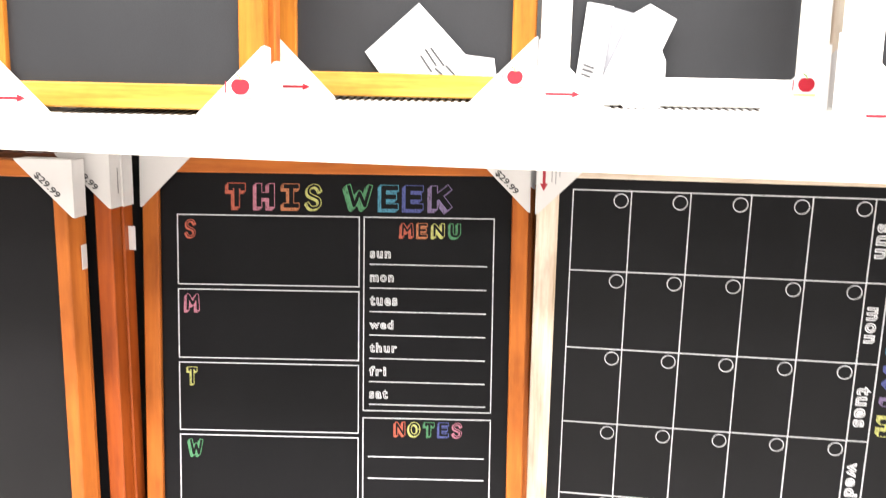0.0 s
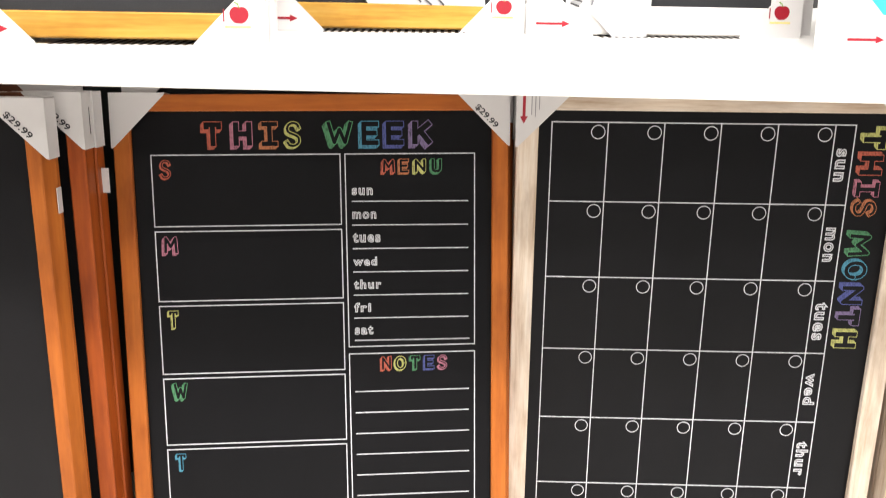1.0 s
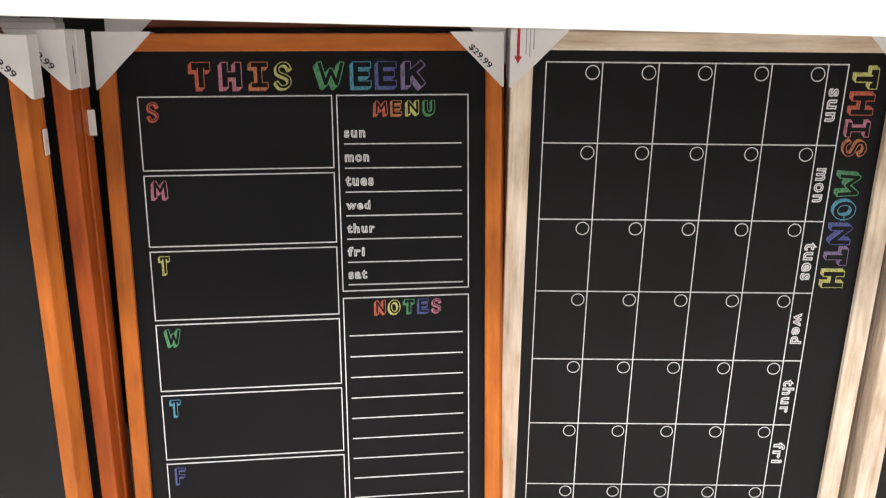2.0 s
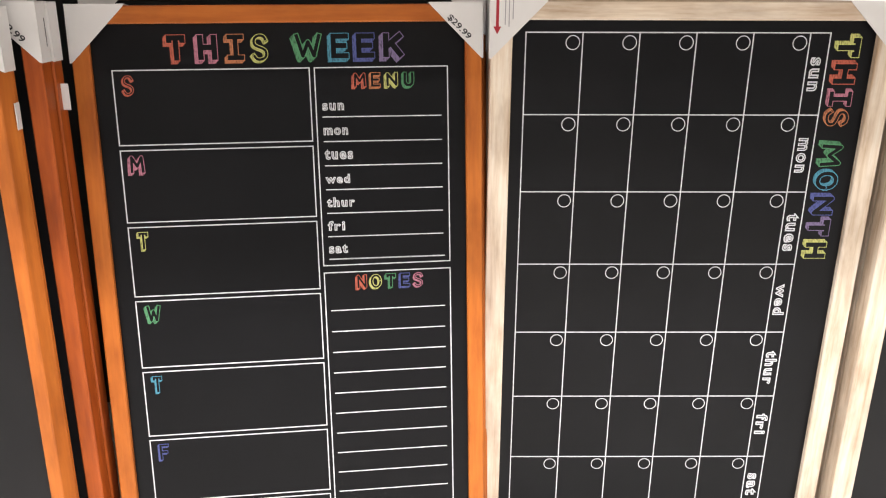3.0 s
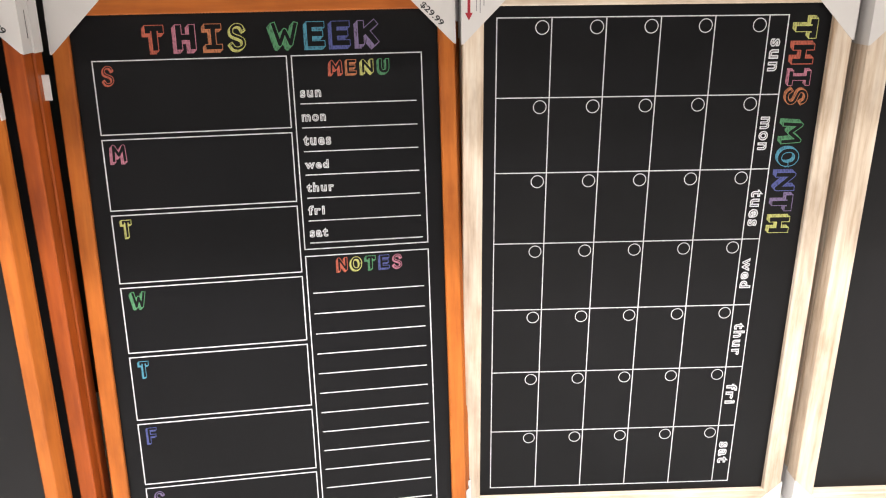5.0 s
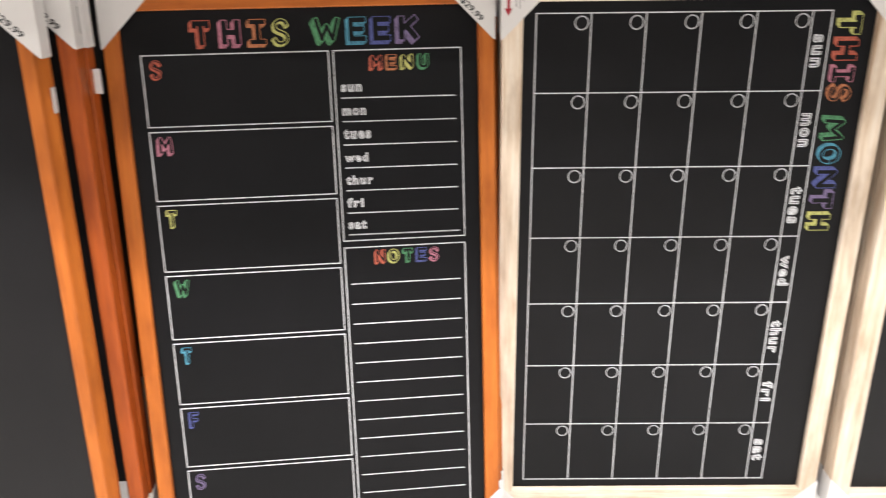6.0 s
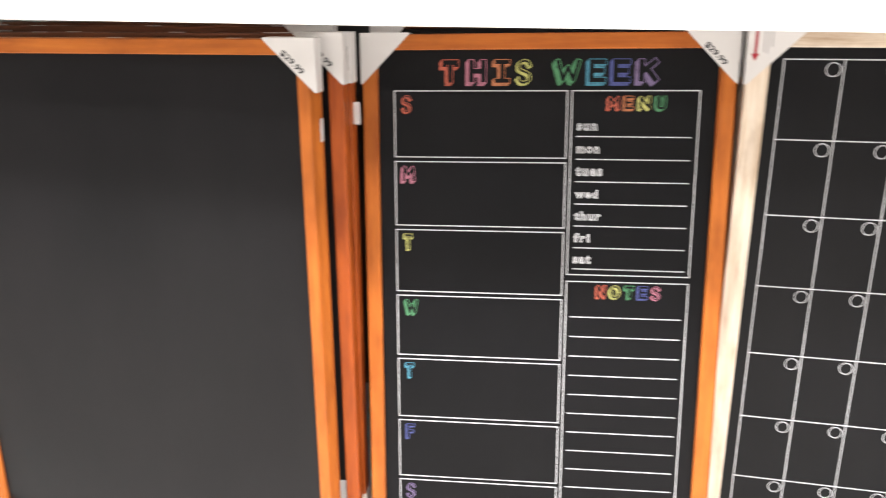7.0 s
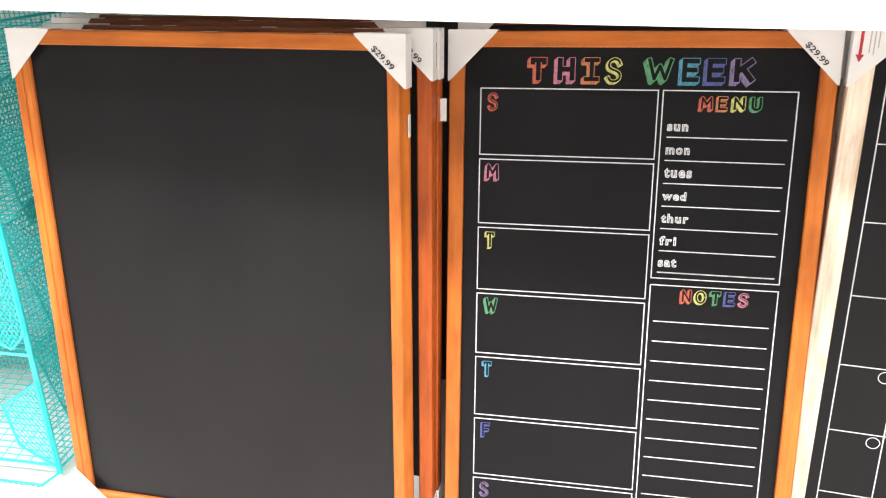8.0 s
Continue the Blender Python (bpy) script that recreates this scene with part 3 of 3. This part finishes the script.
# ======================================================================
# the plain board and its stack
P_FRAME = pose(-0.9955, -0.1160, 1.1562, -4.54, 0.66, -0.71)
P_IN = (-0.0045, -0.868, 0.6217, 0.0)
plain_b, pb, p_out, p_pro = framed_board("plain_chalkboard", "blank black chalkboard in a moulded orange-stained wood frame", "leaning boards", P_FRAME, P_IN, 0.029, 0.0235, 0.012, 0.020,
                                         WOOD_X, WOOD_Z, BOARD_GREY, moulded=True, leg=0.082)
price(p_pro["tr"], pb, (p_out[2], p_out[3]), 0.082, 0.012)
P_STACK = [(plain_b, pb, p_out)]
P_BEHIND = [(0.031, 0.0475, 0.002), (0.034, 0.083, -0.002), (-0.004, 0.118, 0.004), (-0.020, 0.150, 0.0), (-0.030, 0.184, 0.003), (-0.040, 0.218, 0.0)]
for i, (du, dy, lift) in enumerate(P_BEHIND):
    dv = lift + dy * 0.082
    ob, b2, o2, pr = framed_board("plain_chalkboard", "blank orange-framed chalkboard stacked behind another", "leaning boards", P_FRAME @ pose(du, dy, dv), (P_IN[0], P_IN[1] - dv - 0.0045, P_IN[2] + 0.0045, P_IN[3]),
                                  0.0245, 0.0235, 0.012, 0.020, SHADED_BROWN_X, SHADED_RED_Z, BOARD_GREY, leg=0.080)
    P_STACK.append((ob, b2, o2))
    if i == 0:
        price(pr["tr"], b2, (o2[2], o2[3]), 0.080, 0.012)


def staples(ob, base, out, back, spots):
    for u in spots:
        bm = bmesh.new()
        box_into(bm, u - 0.013 - base[0], back * 0.35, out[3] - base[1], u + 0.013 - base[0], back * 0.35 + 0.0022, out[3] + 0.0007 - base[1])
        part("staple", bm, STAPLE, ob, "flat steel staple")


def side_label(ob, base, u, v0, v1, y0, y1):
    bm = bmesh.new()
    box_into(bm, u - base[0], y0, v0 - base[1], u + 0.0009 - base[0], y1, v1 - base[1])
    part("side_label", bm, PAPER, ob, "small white paper label")


for k, (ob, bs, ot) in enumerate(P_STACK):
    staples(ob, bs, ot, 0.020, (0.10 + 0.012 * (k * 3 % 7), 0.325 + 0.01 * (k * 5 % 7), 0.52 + 0.006 * (k * 2 % 7)))
side_label(plain_b, pb, p_out[2], -0.134, -0.098, 0.004, 0.019)
second, third = P_STACK[1][0], P_STACK[2][0]
bm = bmesh.new()
box_into(bm, p_out[2] - P_STACK[2][1][0], 0.003, -0.123 - P_STACK[2][1][1], p_out[2] + 0.0105 - P_STACK[2][1][0], 0.0038, -0.086 - P_STACK[2][1][1])
part("side_label", bm, PAPER, third, "small white paper label sticking out")
bm = bmesh.new()
prism_into(bm, [(p_out[2] + 0.0023 - P_STACK[1][1][0], -0.034 - P_STACK[1][1][1]), (p_out[2] + 0.0027 - P_STACK[1][1][0], -0.034 - P_STACK[1][1][1]), (p_out[2] + 0.0027 - P_STACK[1][1][0], 0.004 - P_STACK[1][1][1]), (p_out[2] + 0.0023 - P_STACK[1][1][0], 0.004 - P_STACK[1][1][1])], 0.0105, 0.0120)
part("fold_slit", bm, PRINT_DARK, second, "dark slit in the folded paperboard")
bm = bmesh.new()
box_into(bm, 0.6085 - P_STACK[1][1][0], -0.0012, -0.862 - P_STACK[1][1][1], 0.6255 - P_STACK[1][1][0], -0.0003, -0.783 - P_STACK[1][1][1])
part("panel_tag", bm, PAPER, second, "white paper tag on the panel")

# ======================================================================
# small chalkboards on the upper shelf
SMALL_H = 0.40


def apple_print(parent, base, cu, cv, r, y):
    """A red apple picture with its stem, a red bar and a yellow rule."""
    pts = []
    n = 26
    for i in range(n):
        a = math.tau * i / n
        rr = r * (1.0 - 0.16 * math.exp(-((a - math.pi / 2) / 0.32) ** 2) - 0.07 * math.exp(-((a - 1.5 * math.pi) / 0.22) ** 2) + 0.05 * abs(math.cos(a)))
        pts.append((cu + rr * math.cos(a) * (1.0 + 0.10 * math.sin(a)) - base[0], cv + rr * 0.95 * math.sin(a) - base[1]))
    bm = bmesh.new()
    prism_into(bm, pts, y, y + 0.0002)
    part("apple_print", bm, PRINT_RED, parent, "red apple picture")
    bm = bmesh.new()
    sx, sz = cu - base[0], cv + r * 0.75 - base[1]
    prism_into(bm, [(sx, sz), (sx + 0.0012, sz), (sx - 0.001, sz + r * 0.52), (sx - 0.0025, sz + r * 0.50)], y - 0.0001, y + 0.0001)
    prism_into(bm, [(sx - 0.002, sz + r * 0.3), (sx - 0.0055, sz + r * 0.62), (sx - 0.003, sz + r * 0.66)], y - 0.0001, y + 0.0001)
    part("apple_stem", bm, PRINT_GREEN, parent, "green stem")
    bm = bmesh.new()
    box_into(bm, cu - r * 1.75 - base[0], y, cv - r * 0.75 - base[1], cu - r * 1.62 - base[0], y + 0.0002, cv + r * 0.6 - base[1])
    part("print_bar", bm, PRINT_RED, parent, "thin red bar")
    bm = bmesh.new()
    box_into(bm, cu - r * 1.6 - base[0], y, cv - r * 1.42 - base[1], cu + r * 1.25 - base[0], y + 0.0002, cv - r * 1.16 - base[1])
    part("print_rule", bm, PRINT_YELLOW, parent, "pale yellow rule")


def small_board(x0, x1, y, yaw, rail, wx, wz, leg, label, lean=-6.0, marks=True, front=0.010, back=0.014, inner_bottom=None, drop=0.004, arrow_in=0.006):
    """A small framed board on the upper shelf from x0 to x1 at its foot."""
    z = shelf_z((x0 + x1) / 2, y) + 0.0018 + drop
    m = pose(x0, y, z, lean, 0.6, yaw)
    wdt = x1 - x0
    low = inner_bottom or rail
    ob, base, out, pro = framed_board("small_chalkboard", label, "small boards", m, (rail, low, wdt - rail, SMALL_H), rail, rail, front, back, wx, wz, BOARD_SLATE,
                                      protectors=("bl", "br"), leg=leg, drop=drop)
    yy = -front - 0.0021
    if marks:
        u, v = out[0] + arrow_in - base[0], out[1] - drop + 0.0135 - base[1]
        arrow_part(pro["bl"], [(u, v - 0.0015), (u + 0.034, v - 0.0015), (u + 0.034, v - 0.0044), (u + 0.044, v), (u + 0.034, v + 0.0044), (u + 0.034, v + 0.0015), (u, v + 0.0015)], yy)
        apple_print(pro["br"], base, out[2] - 0.026, out[1] - drop + 0.0315, 0.0098, yy)
    return ob, base, m


small_board(-0.344, -0.024, -0.310, 0.0, 0.028, LIT_ORANGE_X, DIM_ORANGE_Z, 0.079, "small blank chalkboard in an orange-stained wood frame", drop=0.005)
small_board(-0.338, -0.018, -0.278, 0.0, 0.028, WOOD_X, WOOD_Z, 0.060, "small orange-framed chalkboard stacked behind another", marks=False)
board_b, bb, b_m = small_board(-0.052, 0.2915, -0.147, -0.5, 0.031, LIT_ORANGE_X, DIM_ORANGE_Z, 0.086, "small orange-framed chalkboard with loose papers tucked in", drop=0.003)
board_c, cb, c_m = small_board(0.2965, 0.655, -0.181, 0.5, 0.036, WHITE_WOOD, WHITE_WOOD, 0.084, "small chalkboard in a white painted frame", drop=0.001)
small_board(0.316, 0.690, -0.141, 0.5, 0.035, PALE_X, PALE_Z, 0.084, "small pale-framed chalkboard stacked behind another", marks=False)
board_d, db, d_m = small_board(0.610, 0.975, -0.332, 0.0, 0.035, WHITE_WOOD, WHITE_WOOD, 0.105, "small white-framed chalkboard standing near the shelf edge", drop=0.006, arrow_in=0.022)
small_board(0.634, 0.998, -0.290, 0.0, 0.035, PALE_X, PALE_Z, 0.070, "small pale-framed chalkboard stacked behind a white one", drop=0.004, marks=False)
small_board(-0.676, -0.354, -0.310, 0.0, 0.028, LIT_ORANGE_X, DIM_ORANGE_Z, 0.079, "small blank chalkboard in an orange-stained wood frame")


def paper_slip(name, m, pts, y, mat, label, print_rows=(), curl=0.004):
    """A loose sheet with a slight curl, in a board's own plane."""
    ob = thing(name, m, label, "paper slip", "loose papers")
    bm = bmesh.new()
    top = [bm.verts.new((u, y - curl * math.sin(9 * v + 4 * u) ** 2, v)) for u, v in pts]
    low = [bm.verts.new((p.co.x, p.co.y + 0.0004, p.co.z)) for p in top]
    bm.faces.new(top)
    bm.faces.new(low[::-1])
    for i in range(len(pts)):
        j = (i + 1) % len(pts)
        bm.faces.new((top[i], low[i], low[j], top[j]))
    bmesh.ops.triangulate(bm, faces=list(bm.faces))
    part("sheet", bm, mat, ob)
    for u0, v0, u1, v1 in print_rows:
        d = Vector((u1 - u0, v1 - v0)).normalized()
        n = Vector((-d.y, d.x)) * 0.0012
        bm = bmesh.new()
        prism_into(bm, [(u0 + n.x, v0 + n.y), (u1 + n.x, v1 + n.y), (u1 - n.x, v1 - n.y), (u0 - n.x, v0 - n.y)], y - curl - 0.0006, y - curl - 0.0003)
        part("small_print", bm, PRINT_INK, ob, "grey unreadable small print")
    return ob


# in the board's plane: u from its left foot, v from its foot
paper_slip("paper_slip", b_m, [(0.121, 0.057), (0.191, 0.120), (0.253, 0.056), (0.290, 0.052), (0.294, 0.026), (0.144, 0.026)], -0.0060, LEAFLET, "white folded leaflet tucked in front of a chalkboard",
           [(0.200, 0.062, 0.215, 0.041), (0.207, 0.064, 0.225, 0.041), (0.194, 0.054, 0.209, 0.033), (0.213, 0.038, 0.223, 0.030), (0.227, 0.042, 0.239, 0.030)])
paper_slip("paper_slip", c_m, [(0.054, 0.126), (0.087, 0.121), (0.076, 0.020), (0.044, 0.034)], -0.0070, LEAFLET, "white price card tucked in front of a chalkboard",
           [(0.052, 0.050, 0.066, 0.045), (0.051, 0.044, 0.065, 0.040), (0.050, 0.038, 0.062, 0.034)])
paper_slip("paper_slip", c_m, [(0.084, 0.121), (0.116, 0.113), (0.082, 0.020), (0.072, 0.020)], -0.0040, PAPER_GREY, "grey folded paper between white cards")
paper_slip("paper_slip", c_m, [(0.110, 0.112), (0.130, 0.124), (0.164, 0.106), (0.148, 0.068), (0.154, 0.055), (0.154, 0.030), (0.150, -0.004), (0.106, -0.004), (0.074, 0.028)], -0.0150, LEAFLET,
           "white paper leaflet standing on the shelf before a chalkboard")

paper_slip("paper_slip", d_m, [(0.042, 0.054), (0.060, 0.074), (0.088, 0.058), (0.066, 0.032)], -0.0070, CYAN_PAPER, "cyan paper card tucked in front of a chalkboard")

# slots in the shelf deck below the small boards
SHELF_INV = upper_right.matrix_world.inverted()
for sx0, sx1, sy in ((-0.255, -0.105, -0.3240), (0.030, 0.215, -0.1705), (0.385, 0.570, -0.2055)):
    bm = bmesh.new()
    x = sx0
    while x < sx1:
        vs = [bm.verts.new(SHELF_INV @ Vector((x + dx, sy + dy, shelf_z(x + dx, sy + dy) + 0.0006))) for dx, dy in ((0, 0), (0.0045, 0), (0.008, 0.05), (0.0035, 0.05))]
        bm.faces.new(vs)
        x += 0.0095
    tagged(part("slot_row", bm, SHELF_DARK, upper_right, "dark slot pattern pressed through the deck"), kind="stuff")

# ======================================================================
# teal wire rack beside the plain boards
RX0, RX1, RY0, RY1, RZ0, RZ1 = -1.62, -1.157, -0.105, 0.27, 0.248, 1.185


def diamond(bm, org, du, dv, poly, pitch, r):
    """Diamond wire mesh inside a convex outline of (u, v) points; du, dv are unit vectors of its plane."""
    org, du, dv = Vector(org), Vector(du), Vector(dv)
    for sgn in (1, -1):
        n = Vector((0.80, -0.60 * sgn))          # normal of this set of wires
        d = Vector((-n.y, n.x))
        ks = [n.dot(Vector(p)) for p in poly]
        k = min(ks) + pitch * 0.5
        while k < max(ks):
            cuts = []
            for p, q in zip(poly, poly[1:] + poly[:1]):
                a, c = n.dot(Vector(p)) - k, n.dot(Vector(q)) - k
                if a * c < 0:
                    cuts.append(Vector(p).lerp(Vector(q), a / (a - c)))
            if len(cuts) == 2:
                e = [org + du * c.x + dv * c.y for c in cuts]
                rod_into(bm, e[0], e[1], r, 4)
            k += pitch


def gusset(parent, org, du, dv, poly, pitch=0.0088):
    """A sheet of diamond mesh with a rim of thicker wire."""
    bm = bmesh.new()
    diamond(bm, org, du, dv, poly, pitch, 0.0010)
    g = tagged(part("mesh_gusset", bm, TEAL, parent, "teal diamond mesh gusset"), kind="stuff")
    bm = bmesh.new()
    for p, q in zip(poly, poly[1:] + poly[:1]):
        rod_into(bm, Vector(org) + Vector(du) * p[0] + Vector(dv) * p[1], Vector(org) + Vector(du) * q[0] + Vector(dv) * q[1], 0.0027, 6)
    part("gusset_rim", bm, TEAL, g)


def wire_rack(x0, x1, label):
    w, dp = x1 - x0, RY1 - RY0
    ob = thing("wire_rack", pose(x0, RY0, RZ0), label, "wire rack", "wire racks")
    H = RZ1 - RZ0
    for px in (0.0, w):
        for py in (0.0, dp):
            bm = bmesh.new()
            box_into(bm, px - 0.0065, py - 0.003, 0.0, px + 0.0065, py + 0.003, H)
            part("post", bm, TEAL, ob, bevel=0.001)
        for z in (0.012, H * 0.5, H - 0.006):
            bm = bmesh.new()
            rod_into(bm, (px, 0, z), (px, dp, z), 0.003, 6)
            part("side_rail", bm, TEAL, ob)
        bm = bmesh.new()
        z = 0.03
        while z < H:
            rod_into(bm, (px, 0.004, z), (px, dp - 0.004, z), 0.0012, 4)
            z += 0.0125
        y = 0.03
        while y < dp:
            rod_into(bm, (px, y, 0.01), (px, y, H - 0.01), 0.0010, 3)
            y += 0.030
        tagged(part("side_mesh", bm, TEAL, ob, "close horizontal teal wires"), kind="stuff")
    bm = bmesh.new()
    z = 0.02
    while z < H:
        rod_into(bm, (0, dp, z), (w, dp, z), 0.0013, 4)
        z += 0.0125
    x = 0.02
    while x < w:
        rod_into(bm, (x, dp, 0), (x, dp, H), 0.0012, 4)
        x += 0.0125
    tagged(part("back_mesh", bm, TEAL, ob, "close teal wire back"), kind="stuff")
    for z in (0.02, 0.29, 0.56, 0.80):
        tray = bmesh.new()
        n = 24
        for i in range(n + 1):
            y = dp * i / n
            rod_into(tray, (0, y, z + 0.10 * i / n), (w, y, z + 0.10 * i / n), 0.0013, 4)
        for i in range(14):
            x = w * i / 13
            rod_into(tray, (x, 0, z), (x, dp, z + 0.10), 0.0012, 3)
        t = tagged(part("tray", tray, TEAL, ob, "sloping wire tray"), kind="stuff")
        for dz, r in ((0.0, 0.0035),):
            bar = bmesh.new()
            rod_into(bar, (0, 0, z + dz), (w, 0, z + dz), r, 6)
            part("tray_rim", bar, TEAL, t)
    for z in (0.018, 0.315, 0.612):
        for px, sx in ((w, -1), (0.0, 1)):
            gusset(ob, (px, -0.004, z), (sx, 0, 0), (0, 0, 1), [(0, 0.211), (0, 0), (0.079, 0.048), (0.097, 0.144)] if z < 0.1 else [(0, 0.26), (0, 0.025), (0.037, -0.012), (0.13, 0.03), (0.16, 0.13)])
    for z in (0.09, 0.36, 0.60):
        for px in (0.006, w - 0.006):
            gusset(ob, (px, 0.014, z), (0, 1, 0), (0, 0, 1), [(0, 0.20), (0.12, 0.235), (0.13, -0.02), (0.075, -0.06)])
    ft = bmesh.new()
    rod_into(ft, (0.02, 0.0, 0.0), (0.02, -0.035, -0.006), 0.003, 6)
    rod_into(ft, (0.02, -0.035, -0.006), (w - 0.02, -0.035, -0.006), 0.003, 6)
    rod_into(ft, (w - 0.02, -0.035, -0.006), (w - 0.004, 0.0, 0.0), 0.003, 6)
    part("foot", ft, TEAL, ob, "bent wire foot")
    return ob


wire_rack(RX0, RX1, "teal wire rack with sloping mesh trays")
wire_rack(-2.12, -1.65, "teal wire rack with sloping mesh trays")

# punched holes in the left base shelf
bm = bmesh.new()
for i in range(44):
    for j in range(22):
        cx, cy = -1.62 + 0.0135 * i + (0.00675 if j % 2 else 0) - (-2.2 + BAY) / 2, -0.39 + 0.0125 * j
        bm.faces.new([bm.verts.new((cx + 0.0019 * math.cos(math.tau * k / 6), cy + 0.0013 * math.sin(math.tau * k / 6), 0.0004)) for k in range(6)])
tagged(part("punched_holes", bm, SHELF_DARK, deck_left, "rows of small punched holes"), kind="stuff")
